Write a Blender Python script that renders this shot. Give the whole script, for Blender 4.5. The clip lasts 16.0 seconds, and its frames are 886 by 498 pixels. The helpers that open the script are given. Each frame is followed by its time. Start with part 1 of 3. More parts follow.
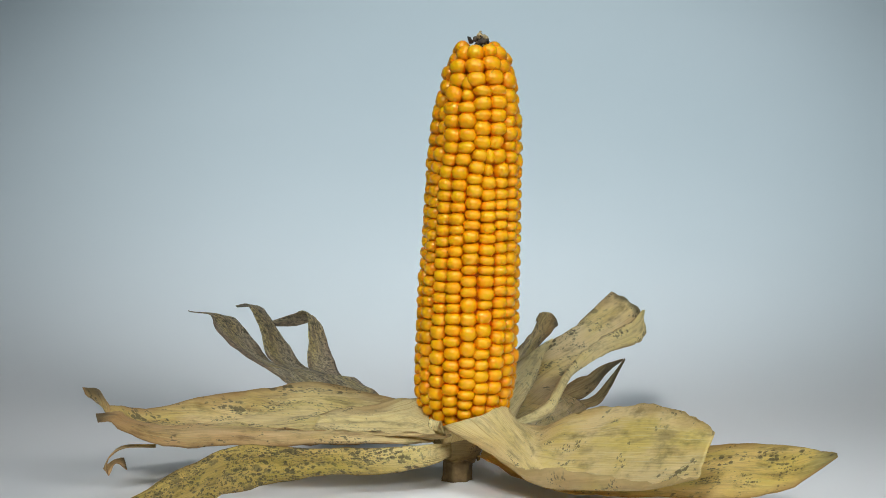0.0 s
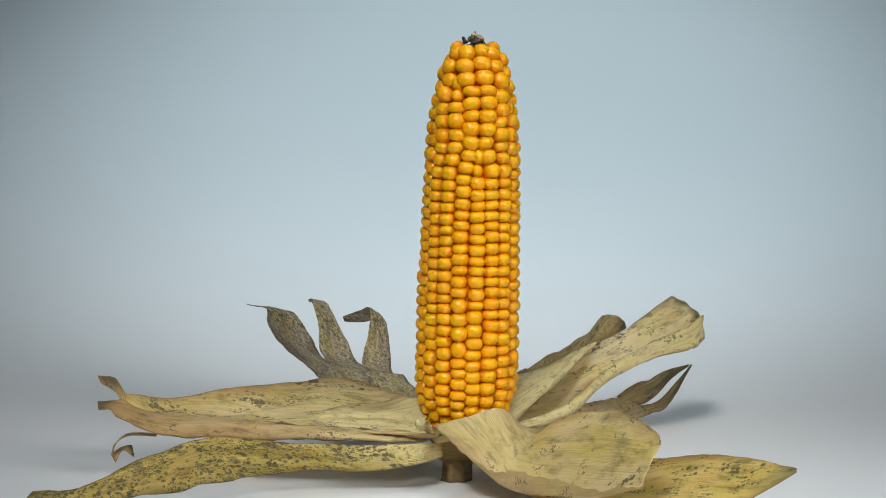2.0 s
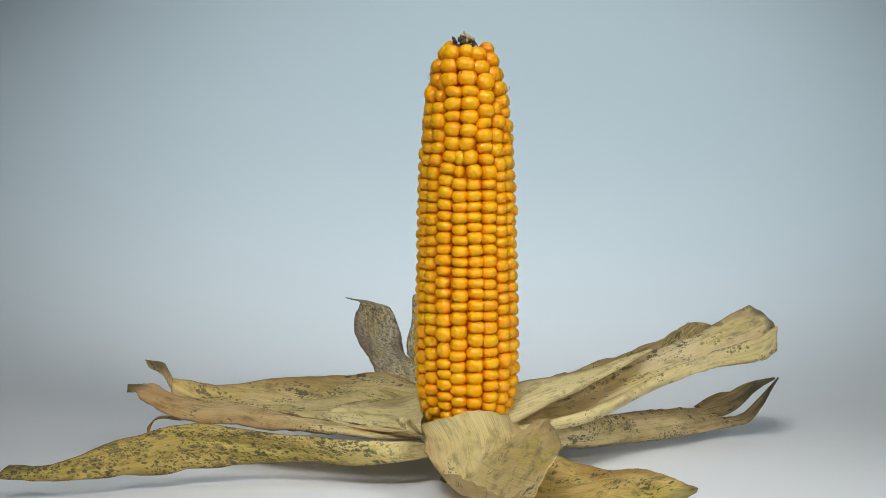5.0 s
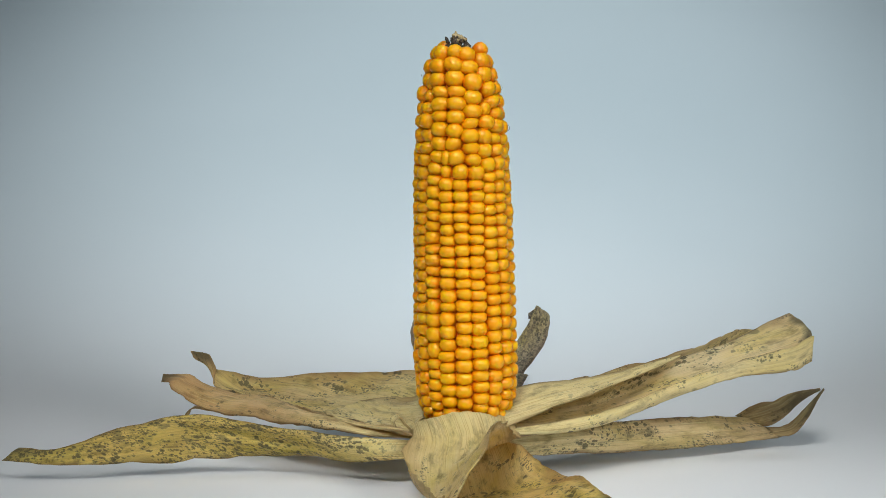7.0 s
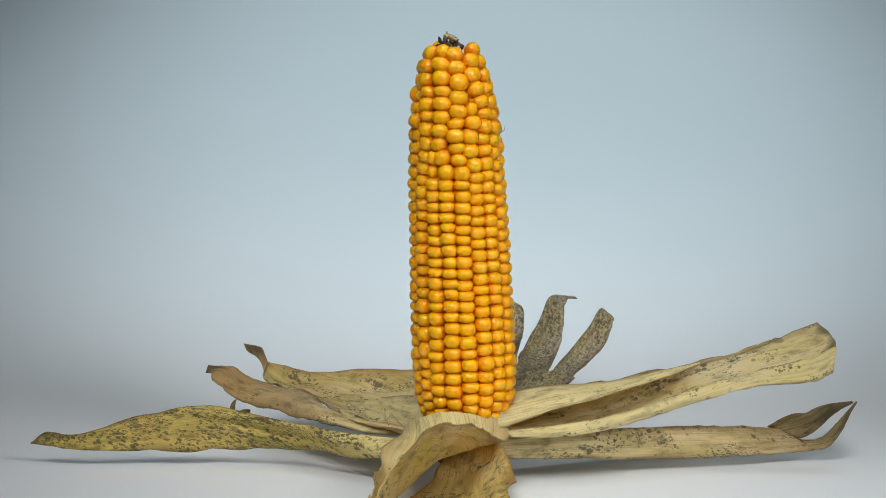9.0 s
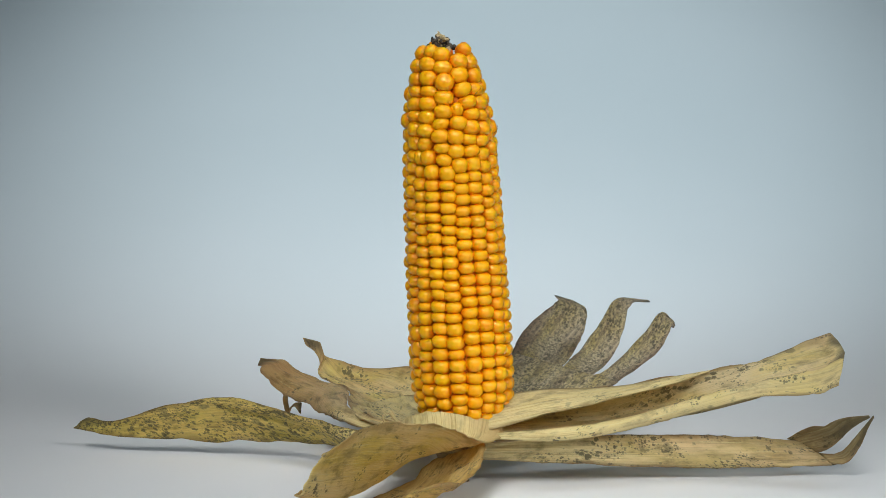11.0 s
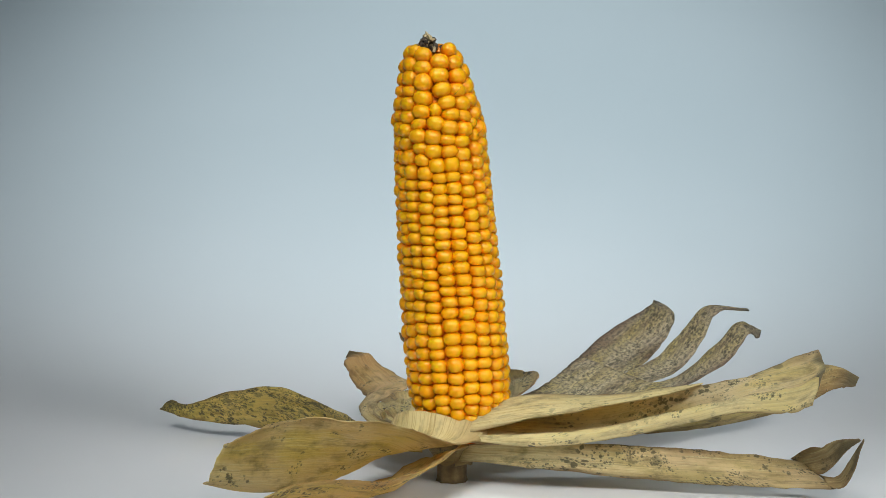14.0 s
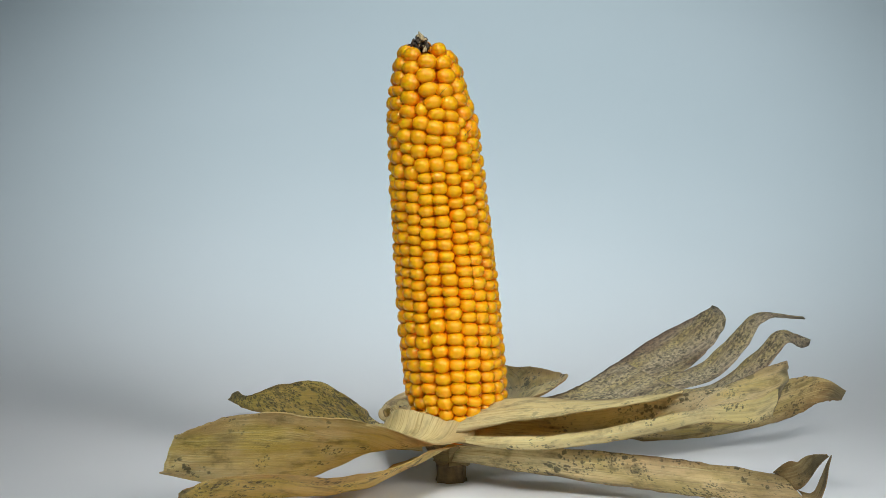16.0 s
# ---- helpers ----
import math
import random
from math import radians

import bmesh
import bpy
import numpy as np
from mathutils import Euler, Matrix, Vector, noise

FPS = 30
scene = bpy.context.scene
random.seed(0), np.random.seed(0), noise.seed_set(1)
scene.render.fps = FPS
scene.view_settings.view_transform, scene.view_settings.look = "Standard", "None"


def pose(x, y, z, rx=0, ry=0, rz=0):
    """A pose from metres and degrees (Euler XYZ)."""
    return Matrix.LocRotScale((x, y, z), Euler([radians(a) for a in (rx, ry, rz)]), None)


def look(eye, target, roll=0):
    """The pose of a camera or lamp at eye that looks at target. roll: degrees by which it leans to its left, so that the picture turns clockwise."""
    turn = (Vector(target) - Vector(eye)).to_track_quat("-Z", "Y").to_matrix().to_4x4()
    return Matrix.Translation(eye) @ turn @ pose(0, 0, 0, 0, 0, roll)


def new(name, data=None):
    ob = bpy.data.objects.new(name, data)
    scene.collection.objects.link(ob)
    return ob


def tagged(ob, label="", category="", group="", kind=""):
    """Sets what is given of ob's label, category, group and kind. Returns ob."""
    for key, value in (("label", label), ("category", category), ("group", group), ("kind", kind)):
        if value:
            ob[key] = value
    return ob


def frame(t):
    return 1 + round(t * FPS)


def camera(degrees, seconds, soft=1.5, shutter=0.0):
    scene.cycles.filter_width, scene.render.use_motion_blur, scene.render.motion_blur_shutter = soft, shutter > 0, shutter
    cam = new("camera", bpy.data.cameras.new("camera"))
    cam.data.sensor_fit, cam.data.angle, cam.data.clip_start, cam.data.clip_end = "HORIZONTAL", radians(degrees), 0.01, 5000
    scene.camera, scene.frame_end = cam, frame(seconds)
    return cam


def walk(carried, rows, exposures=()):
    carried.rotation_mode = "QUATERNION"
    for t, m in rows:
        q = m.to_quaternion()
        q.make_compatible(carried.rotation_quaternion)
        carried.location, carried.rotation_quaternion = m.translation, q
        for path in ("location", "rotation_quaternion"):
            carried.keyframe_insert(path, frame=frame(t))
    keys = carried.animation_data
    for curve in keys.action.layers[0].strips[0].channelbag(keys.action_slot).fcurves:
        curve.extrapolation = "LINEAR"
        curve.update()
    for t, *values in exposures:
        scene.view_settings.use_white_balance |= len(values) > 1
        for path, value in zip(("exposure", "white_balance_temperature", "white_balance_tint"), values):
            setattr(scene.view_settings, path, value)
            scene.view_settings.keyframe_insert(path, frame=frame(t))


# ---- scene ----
# A cob of corn stands on its shank on a white studio sweep and is turned on its own upright line.
cam = camera(21.69, 16.0, soft=0.85)
EYE = Vector((0, -1.05, 0.2105))
CAM = look(EYE, EYE + Vector((-0.00232, 0.99516, -0.09818)), -0.61)
walk(cam, [(0, CAM), (16.0, CAM)])
SPEED = -6.02  # degrees a second

# ---- light ----
world = bpy.data.worlds.new("studio")
scene.world = world
world.use_nodes = True
world.node_tree.nodes["Background"].inputs[0].default_value = (0.66, 0.87, 1.0, 1)
world.node_tree.nodes["Background"].inputs[1].default_value = 0.085


def softbox(name, eye, target, wide, high, watts, colour, spread=180):
    data = bpy.data.lights.new(name, "AREA")
    data.shape, data.size, data.size_y, data.energy, data.color, data.spread = "RECTANGLE", wide, high, watts, colour, radians(spread)
    ob = new(name, data)
    ob.matrix_world = look(eye, target)
    return ob


# a flat softbox above the table, one before it on either side, a spot on the paper behind
softbox("overhead_softbox", (0.10, -0.15, 0.75), (0.10, -0.18, 0.0), 0.46, 0.30, 0.22, (0.88, 0.96, 1.0), 52)
softbox("front_softbox", (-0.20, -0.98, 0.98), (0.02, -0.05, 0.09), 0.50, 0.50, 0.48, (0.96, 0.97, 0.97), 22)
softbox("side_softbox", (0.70, -0.85, 0.66), (0, -0.03, 0.11), 0.40, 0.5, 0.29, (0.96, 0.97, 0.97), 25)
back = bpy.data.lights.new("background_spot", "SPOT")
back.energy, back.color, back.spot_size, back.spot_blend, back.shadow_soft_size = 28.0, (0.74, 0.915, 1.0), radians(54), 1.0, 0.08
new("background_spot", back).matrix_world = look((0.06, 0.05, 1.0), (0.04, 0.50, 0.29))
scene.view_settings.exposure = 0.0


# ---- materials ----
def nodes_of(name):
    m = bpy.data.materials.new(name)
    m.use_nodes = True
    n, l = m.node_tree.nodes, m.node_tree.links
    return m, n, l, n["Principled BSDF"]


def noise_node(n, l, vec, scale, detail=4, rough=0.6):
    t = n.new("ShaderNodeTexNoise")
    t.inputs["Scale"].default_value, t.inputs["Detail"].default_value, t.inputs["Roughness"].default_value = scale, detail, rough
    l.new(vec, t.inputs["Vector"])
    return t.outputs["Fac"]


def ramp(n, l, fac, stops):
    r = n.new("ShaderNodeValToRGB")
    e = r.color_ramp.elements
    while len(e) < len(stops):
        e.new(0.5)
    for el, (p, c) in zip(e, stops):
        el.position, el.color = p, (*c, 1) if len(c) == 3 else c
    l.new(fac, r.inputs[0])
    return r.outputs[0]


def mix(n, l, fac, a, b, mode="MIX"):
    m = n.new("ShaderNodeMix")
    m.data_type, m.blend_type = "RGBA", mode
    for socket, v in ((m.inputs[0], fac), (m.inputs[6], a), (m.inputs[7], b)):
        if isinstance(v, (int, float)):
            socket.default_value = v
        elif isinstance(v, tuple):
            socket.default_value = (*v, 1)
        else:
            l.new(v, socket)
    return m.outputs[2]


def calc(n, l, op, a, b=0.0):
    m = n.new("ShaderNodeMath")
    m.operation = op
    for socket, v in zip(m.inputs, (a, b)):
        if isinstance(v, (int, float)):
            socket.default_value = v
        else:
            l.new(v, socket)
    return m.outputs[0]


def bump(n, l, height, strength, distance, shader):
    b = n.new("ShaderNodeBump")
    b.inputs["Strength"].default_value, b.inputs["Distance"].default_value = strength, distance
    l.new(height, b.inputs["Height"])
    l.new(b.outputs[0], shader.inputs["Normal"])


def paper_material():
    m, n, l, s = nodes_of("white_paper")
    co = n.new("ShaderNodeTexCoord").outputs["Object"]
    c = ramp(n, l, noise_node(n, l, co, 3.0, 3), [(0.3, (0.76, 0.77, 0.77)), (0.7, (0.80, 0.80, 0.80))])
    l.new(c, s.inputs["Base Color"])
    s.inputs["Roughness"].default_value = 0.75
    bump(n, l, noise_node(n, l, co, 900, 3), 0.1, 0.0003, s)
    return m


def kernel_material():
    m, n, l, s = nodes_of("kernel_skin")
    co = n.new("ShaderNodeTexCoord").outputs["Object"]
    info = n.new("ShaderNodeObjectInfo").outputs["Random"]
    geo = n.new("ShaderNodeNewGeometry").outputs["Random Per Island"]
    pick = calc(n, l, "FRACT", calc(n, l, "ADD", info, geo))
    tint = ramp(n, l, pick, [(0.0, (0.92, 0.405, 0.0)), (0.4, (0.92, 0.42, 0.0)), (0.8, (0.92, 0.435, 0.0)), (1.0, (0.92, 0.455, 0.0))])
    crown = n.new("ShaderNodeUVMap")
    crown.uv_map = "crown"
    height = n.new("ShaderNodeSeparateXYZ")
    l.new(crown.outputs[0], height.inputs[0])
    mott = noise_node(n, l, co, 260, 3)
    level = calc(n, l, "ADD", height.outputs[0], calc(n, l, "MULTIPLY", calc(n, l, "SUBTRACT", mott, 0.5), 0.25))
    # paler crowns are kernel colour; the gradient also paints in a translucent highlight
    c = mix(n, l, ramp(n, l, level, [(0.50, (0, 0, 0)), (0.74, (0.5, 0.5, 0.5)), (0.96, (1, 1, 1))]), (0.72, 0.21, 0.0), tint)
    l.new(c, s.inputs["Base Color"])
    s.inputs["Roughness"].default_value = 0.30
    s.inputs["Specular IOR Level"].default_value = 0.85
    s.inputs["IOR"].default_value = 1.42
    s.inputs["Specular Tint"].default_value = (1.0, 0.90, 0.60, 1)
    s.inputs["Subsurface Weight"].default_value = 0.35
    s.inputs["Subsurface Radius"].default_value = (0.004, 0.0016, 0.0003)
    s.inputs["Subsurface Scale"].default_value = 1.0
    bump(n, l, noise_node(n, l, co, 700, 3), 0.12, 0.0004, s)
    return m


def dry_material(name, dark, light, scale=300):
    m, n, l, s = nodes_of(name)
    co = n.new("ShaderNodeTexCoord").outputs["Object"]
    f = noise_node(n, l, co, scale, 5)
    l.new(ramp(n, l, f, [(0.3, dark), (0.7, light)]), s.inputs["Base Color"])
    s.inputs["Roughness"].default_value = 0.85
    bump(n, l, f, 0.6, 0.0008, s)
    return m


def husk_material(name, pale, green, brown, spots=0.5, browning=0.3, grey=0.0, seed=0.0, tip=0.95, clean=0.12, thin=0.24):
    """Dry husk: lengthwise fibres, green and brown patches, dark mould spots. The leaf's own map gives millimetres along and across."""
    m, n, l, s = nodes_of(name)
    uv = n.new("ShaderNodeUVMap")
    uv.uv_map = "mm"
    part_uv = n.new("ShaderNodeUVMap")
    part_uv.uv_map = "share"
    sep = n.new("ShaderNodeSeparateXYZ")
    l.new(uv.outputs[0], sep.inputs[0])
    share = n.new("ShaderNodeSeparateXYZ")
    l.new(part_uv.outputs[0], share.inputs[0])

    def stretched(kx, ky, off=0.0):
        c = n.new("ShaderNodeCombineXYZ")
        l.new(calc(n, l, "MULTIPLY", sep.outputs[0], kx), c.inputs[0])
        l.new(calc(n, l, "MULTIPLY", sep.outputs[1], ky), c.inputs[1])
        c.inputs[2].default_value = seed + off
        return c.outputs[0]

    fibre = noise_node(n, l, stretched(0.02, 2.4), 1.0, 4, 0.7)
    vein = noise_node(n, l, stretched(0.008, 0.75, 3), 1.0, 3, 0.6)
    patch = noise_node(n, l, stretched(0.03, 0.07, 7), 1.0, 4, 0.55)
    patch2 = noise_node(n, l, stretched(0.022, 0.09, 17), 1.0, 5, 0.6)
    c = mix(n, l, ramp(n, l, patch, [(0.40, (0, 0, 0)), (0.62, (1, 1, 1))]), pale, green)
    along = calc(n, l, "MULTIPLY", share.outputs[0], 0.30)
    b = calc(n, l, "ADD", patch2, calc(n, l, "ADD", along, browning - 0.5))
    c = mix(n, l, ramp(n, l, b, [(0.42, (0, 0, 0)), (0.72, (0.85, 0.85, 0.85))]), c, brown)
    if grey:
        c = mix(n, l, grey, c, (0.40, 0.36, 0.31))
    # long pale and dark fibres
    c = mix(n, l, ramp(n, l, vein, [(0.34, (0.28, 0.28, 0.28)), (0.48, (0, 0, 0))]), c, tuple(v * 0.6 for v in brown))
    c = mix(n, l, ramp(n, l, fibre, [(0.30, (0.48, 0.48, 0.48)), (0.44, (0, 0, 0))]), c, tuple(v * 0.55 for v in brown))
    c = mix(n, l, ramp(n, l, fibre, [(0.54, (0, 0, 0)), (0.68, (0.6, 0.6, 0.6))]), c, tuple(min(0.92, v * 1.15 + 0.04) for v in pale))
    # paler towards the foot, which was covered longest
    foot = calc(n, l, "ADD", share.outputs[0], calc(n, l, "MULTIPLY", calc(n, l, "SUBTRACT", patch, 0.5), 0.3))
    inner = mix(n, l, ramp(n, l, fibre, [(0.34, (0, 0, 0)), (0.50, (1, 1, 1))]), (0.66, 0.47, 0.15), (0.97, 0.86, 0.44))
    c = mix(n, l, ramp(n, l, foot, [(clean * 0.6, (0.85, 0.85, 0.85)), (clean + 0.26, (0, 0, 0))]), c, inner)
    # weathered, blotchy tone
    tone = noise_node(n, l, stretched(0.06, 0.14, 61), 1.0, 5, 0.65)
    c = mix(n, l, 1.0, c, ramp(n, l, tone, [(0.32, (0.52, 0.46, 0.38)), (0.45, (0.92, 0.91, 0.88)), (0.52, (1, 1, 1))]), "MULTIPLY")
    stain = noise_node(n, l, stretched(0.05, 0.2, 43), 1.0, 4, 0.6)
    c = mix(n, l, ramp(n, l, stain, [(0.56, (0, 0, 0)), (0.70, (0.65, 0.65, 0.65))]), c, tuple(v * 0.55 for v in brown))
    # withered tip
    end = calc(n, l, "ADD", share.outputs[0], calc(n, l, "MULTIPLY", calc(n, l, "SUBTRACT", patch2, 0.5), 0.35))
    c = mix(n, l, ramp(n, l, end, [(tip - 0.06, (0, 0, 0)), (tip + 0.05, (0.8, 0.8, 0.8))]), c, (0.10, 0.085, 0.045))
    # margins browned unevenly
    brink = calc(n, l, "ABSOLUTE", calc(n, l, "SUBTRACT", share.outputs[1], 0.5))
    margin = calc(n, l, "ADD", brink, calc(n, l, "MULTIPLY", calc(n, l, "SUBTRACT", noise_node(n, l, stretched(0.025, 0.03, 27), 1.0, 3, 0.6), 0.5), 0.7))
    c = mix(n, l, ramp(n, l, margin, [(0.36, (0, 0, 0)), (0.54, (0.8, 0.8, 0.8))]), c, mix(n, l, fibre, tuple(v * 0.55 for v in brown), brown))
    # dry rim
    rim = calc(n, l, "ABSOLUTE", calc(n, l, "SUBTRACT", share.outputs[1], 0.5))
    rim = calc(n, l, "ADD", rim, calc(n, l, "MULTIPLY", patch2, 0.07))
    c = mix(n, l, ramp(n, l, rim, [(0.505, (0, 0, 0)), (0.535, (0.5, 0.5, 0.5))]), c, tuple(v * 0.6 for v in brown))

    # mould: round dots, some cells only, gathered in clusters
    def dots(scale, off, size, strength, gather, at):
        warp = n.new("ShaderNodeVectorMath")
        warp.operation = "ADD"
        wave = n.new("ShaderNodeTexNoise")
        wave.inputs["Scale"].default_value, wave.inputs["Detail"].default_value = 2.2, 2.0
        place = stretched(scale * 0.75, scale, off)
        l.new(place, wave.inputs["Vector"])
        l.new(place, warp.inputs[0])
        shift = n.new("ShaderNodeVectorMath")
        shift.operation = "SCALE"
        shift.inputs["Scale"].default_value = 0.7
        l.new(wave.outputs["Color"], shift.inputs[0])
        l.new(shift.outputs[0], warp.inputs[1])
        v = n.new("ShaderNodeTexVoronoi")
        v.inputs["Scale"].default_value = 1.0
        l.new(warp.outputs[0], v.inputs["Vector"])
        pick = n.new("ShaderNodeSeparateColor")
        l.new(v.outputs["Color"], pick.inputs[0])
        cluster = ramp(n, l, noise_node(n, l, stretched(gather, gather * 1.7, off + 5), 1.0, 3, 0.6), [(at - 0.08, (0, 0, 0)), (at + 0.07, (1, 1, 1))])
        reach = calc(n, l, "MULTIPLY", calc(n, l, "MULTIPLY", pick.outputs[0], size), cluster)
        deep = calc(n, l, "MULTIPLY", calc(n, l, "SUBTRACT", reach, v.outputs["Distance"]), 4.2)
        grain = calc(n, l, "MULTIPLY", calc(n, l, "SUBTRACT", noise_node(n, l, stretched(0.9, 1.3, off + 9), 1.0, 3, 0.6), 0.5), 2.6)
        deep = calc(n, l, "ADD", deep, grain)
        return calc(n, l, "MULTIPLY", calc(n, l, "MULTIPLY", ramp(n, l, deep, [(0.0, (0, 0, 0)), (0.5, (strength * 0.4, strength * 0.4, strength * 0.4)), (1.0, (strength, strength, strength))]), cluster), open_part)

    open_part = ramp(n, l, share.outputs[0], [(clean - 0.06, (0, 0, 0)), (clean + 0.06, (1, 1, 1))])
    c = mix(n, l, dots(0.24, 51, 0.80, 0.6, 0.03, 0.66 - 0.12 * spots), c, (0.19, 0.145, 0.065))
    c = mix(n, l, dots(0.52, 71, 0.90, 0.8, 0.045, 0.63 - 0.12 * spots), c, (0.115, 0.095, 0.045))
    c = mix(n, l, dots(1.05, 91, 0.85, 0.75, 0.05, 0.61 - 0.12 * spots), c, (0.10, 0.085, 0.04))
    if grey:
        mottle = noise_node(n, l, stretched(0.45, 0.6, 33), 1.0, 4, 0.7)
        c = mix(n, l, ramp(n, l, mottle, [(0.45, (0, 0, 0)), (0.61, (0.78, 0.78, 0.78))]), c, (0.13, 0.11, 0.085))
    l.new(c, s.inputs["Base Color"])
    s.inputs["Roughness"].default_value = 0.48
    s.inputs["Specular IOR Level"].default_value = 0.45
    bump(n, l, mix(n, l, 0.4, fibre, vein), 1.0, 0.0014, s)
    glow = n.new("ShaderNodeBsdfTranslucent")
    l.new(mix(n, l, 1.0, c, (1.0, 0.76, 0.36), "MULTIPLY"), glow.inputs["Color"])
    both = n.new("ShaderNodeMixShader")
    both.inputs[0].default_value = thin
    l.new(s.outputs[0], both.inputs[1])
    l.new(glow.outputs[0], both.inputs[2])
    l.new(both.outputs[0], n["Material Output"].inputs["Surface"])
    return m


PAPER, KERNEL = paper_material(), kernel_material()
COB = dry_material("cob_chaff", (0.50, 0.11, 0.002), (0.68, 0.20, 0.004))
SHANK = dry_material("dry_shank", (0.10, 0.06, 0.025), (0.28, 0.19, 0.08), 200)
SILK = dry_material("dry_silk", (0.02, 0.016, 0.012), (0.10, 0.075, 0.05), 500)
STRAW = dry_material("straw_chaff", (0.30, 0.22, 0.10), (0.62, 0.50, 0.28), 500)


# ---- building helpers ----
def mesh_of(name, bm, material, smooth=True):
    me = bpy.data.meshes.new(name)
    bm.to_mesh(me)
    bm.free()
    me.materials.append(material)
    if smooth:
        for p in me.polygons:
            p.use_smooth = True
    return me


def part(name, bm, material, parent, label=""):
    ob = new(name, mesh_of(name, bm, material))
    ob.parent = parent
    return tagged(ob, label)


def glide(points, t):
    """A smooth curve through points, t from 0 to 1."""
    n = len(points) - 1
    x = min(max(t, 0.0), 1.0) * n
    i = min(int(x), n - 1)
    f = x - i
    p1, p2 = points[i], points[i + 1]
    p0 = points[i - 1] if i else 2 * p1 - p2
    p3 = points[i + 2] if i + 2 <= n else 2 * p2 - p1
    return 0.5 * (2 * p1 + (p2 - p0) * f + (2 * p0 - 5 * p1 + 4 * p2 - p3) * f * f + (3 * p1 - p0 - 3 * p2 + p3) * f ** 3)


def blade(bm, stations, along=44, across=18, seed=0, ripple=1.0, ragged=0.6, v0=0.0, v1=1.0, crease=2.0, u0=0.0, u1=1.0, skew=1.0, joins="", crush=1.0):
    """One sheet of husk. A station is its two edges and how far the middle bulges, in millimetres."""
    edge_a = [Vector(s[0]) for s in stations]
    edge_b = [Vector(s[1]) for s in stations]
    belly = [Vector(s[2]) if len(s) > 2 else Vector() for s in stations]
    mm, share = bm.loops.layers.uv.get("mm") or bm.loops.layers.uv.new("mm"), bm.loops.layers.uv.get("share") or bm.loops.layers.uv.new("share")
    grid, length, last = [], 0.0, None
    for i in range(along + 1):
        t = i / along
        a, b, g = glide(edge_a, t), glide(edge_b, t), glide(belly, t)
        mid = (a + b) / 2
        length += (mid - last).length if last else 0.0
        last = mid
        side = b - a
        wide = side.length
        ahead = glide(edge_a, min(t + 0.02, 1)) + glide(edge_b, min(t + 0.02, 1)) - glide(edge_a, max(t - 0.02, 0)) - glide(edge_b, max(t - 0.02, 0))
        nor = side.cross(ahead)
        nor = nor.normalized() if nor.length > 1e-6 else Vector((0, 0, 1))
        row = []
        for j in range(across + 1):
            s = j / across
            k = min(1.0, max(0.0, (t - 0.30) / 0.22))
            p = a.lerp(b, s) + g * (1 - abs(2 * s ** (1 + (skew - 1) * k) - 1) ** crease)
            near = abs(2 * s - 1) ** 3
            fade = min(1.0, wide / 12)
            if "start" in joins:
                fade *= min(1.0, t / 0.3)
            if "end" in joins:
                fade *= min(1.0, (1 - t) / 0.3)
            low = noise.noise(Vector((length / 22, s * wide / 14, seed * 7.3)))
            fine = noise.noise(Vector((length / 60, s * wide / 1.6, seed * 3.1 + 40)))
            crumple = noise.noise(Vector((length / 8, s * wide / 5.5, seed * 2.3 + 80)))
            fold = noise.noise(Vector((length / 75, s * wide / 4.6, seed * 4.7 + 120)))
            p = p + nor * ((1.0 + 0.8 * near) * low * ripple + 0.35 * fine + crush * (1.5 * fold + 0.7 * crumple)) * fade
            if j in (0, across):
                bite = abs(noise.noise(Vector((length / 4.5, j, seed * 5.7)))) + 0.5 * abs(noise.noise(Vector((length / 1.7, j, seed * 9.1))))
                tear = max(0.0, noise.noise(Vector((length / 11, j, seed * 3.3))) - 0.25) * 5.0
                p = p + side * ((1 if j == 0 else -1) * ragged * (1.3 * bite + tear) / max(wide, 8))
            row.append((bm.verts.new(p / 1000), (length, (s - 0.5) * wide), (u0 + t * (u1 - u0), v0 + s * (v1 - v0))))
        grid.append(row)
    for i in range(along):
        for j in range(across):
            q = (grid[i][j], grid[i][j + 1], grid[i + 1][j + 1], grid[i + 1][j])
            f = bm.faces.new([v[0] for v in q])
            for loop, v in zip(f.loops, q):
                loop[mm].uv, loop[share].uv = v[1], v[2]


def husk(ear, label, material, sheets, name="husk_leaf", thick=0.45):
    bm = bmesh.new()
    for k, s in enumerate(sheets):
        blade(bm, **s)
    ob = part(name, bm, material, ear, label)
    solid = ob.modifiers.new("thickness", "SOLIDIFY")
    solid.thickness, solid.offset = thick / 1000, 0.0
    return ob


# ---- the studio ----
def studio():
    bm = bmesh.new()
    rows = []
    # floor runs back, curves up and becomes the backdrop
    prof = [(-3.0, 0.0), (-1.5, 0.0), (-0.5, 0.0), (0.0, 0.0), (0.06, 0.0), (0.12, 0.0)]
    prof += [(0.12 + 0.95 * math.sin(a), 0.95 - 0.95 * math.cos(a)) for a in [radians(d) for d in range(2, 91, 2)]]
    prof += [(1.07, z) for z in (1.2, 1.6, 2.4)]
    for y, z in prof:
        rows.append([bm.verts.new((x, y, z)) for x in (-1.8, -0.9, 0.0, 0.9, 1.8)])
    for r, q in zip(rows, rows[1:]):
        for i in range(4):
            bm.faces.new((r[i], r[i + 1], q[i + 1], q[i]))
    sweep = new("backdrop", mesh_of("backdrop", bm, PAPER))
    tagged(sweep, "seamless white paper sweep curving up behind the corn", "backdrop", kind="structure")
    solid = sweep.modifiers.new("thickness", "SOLIDIFY")
    solid.thickness, solid.offset = 0.002, -1


studio()


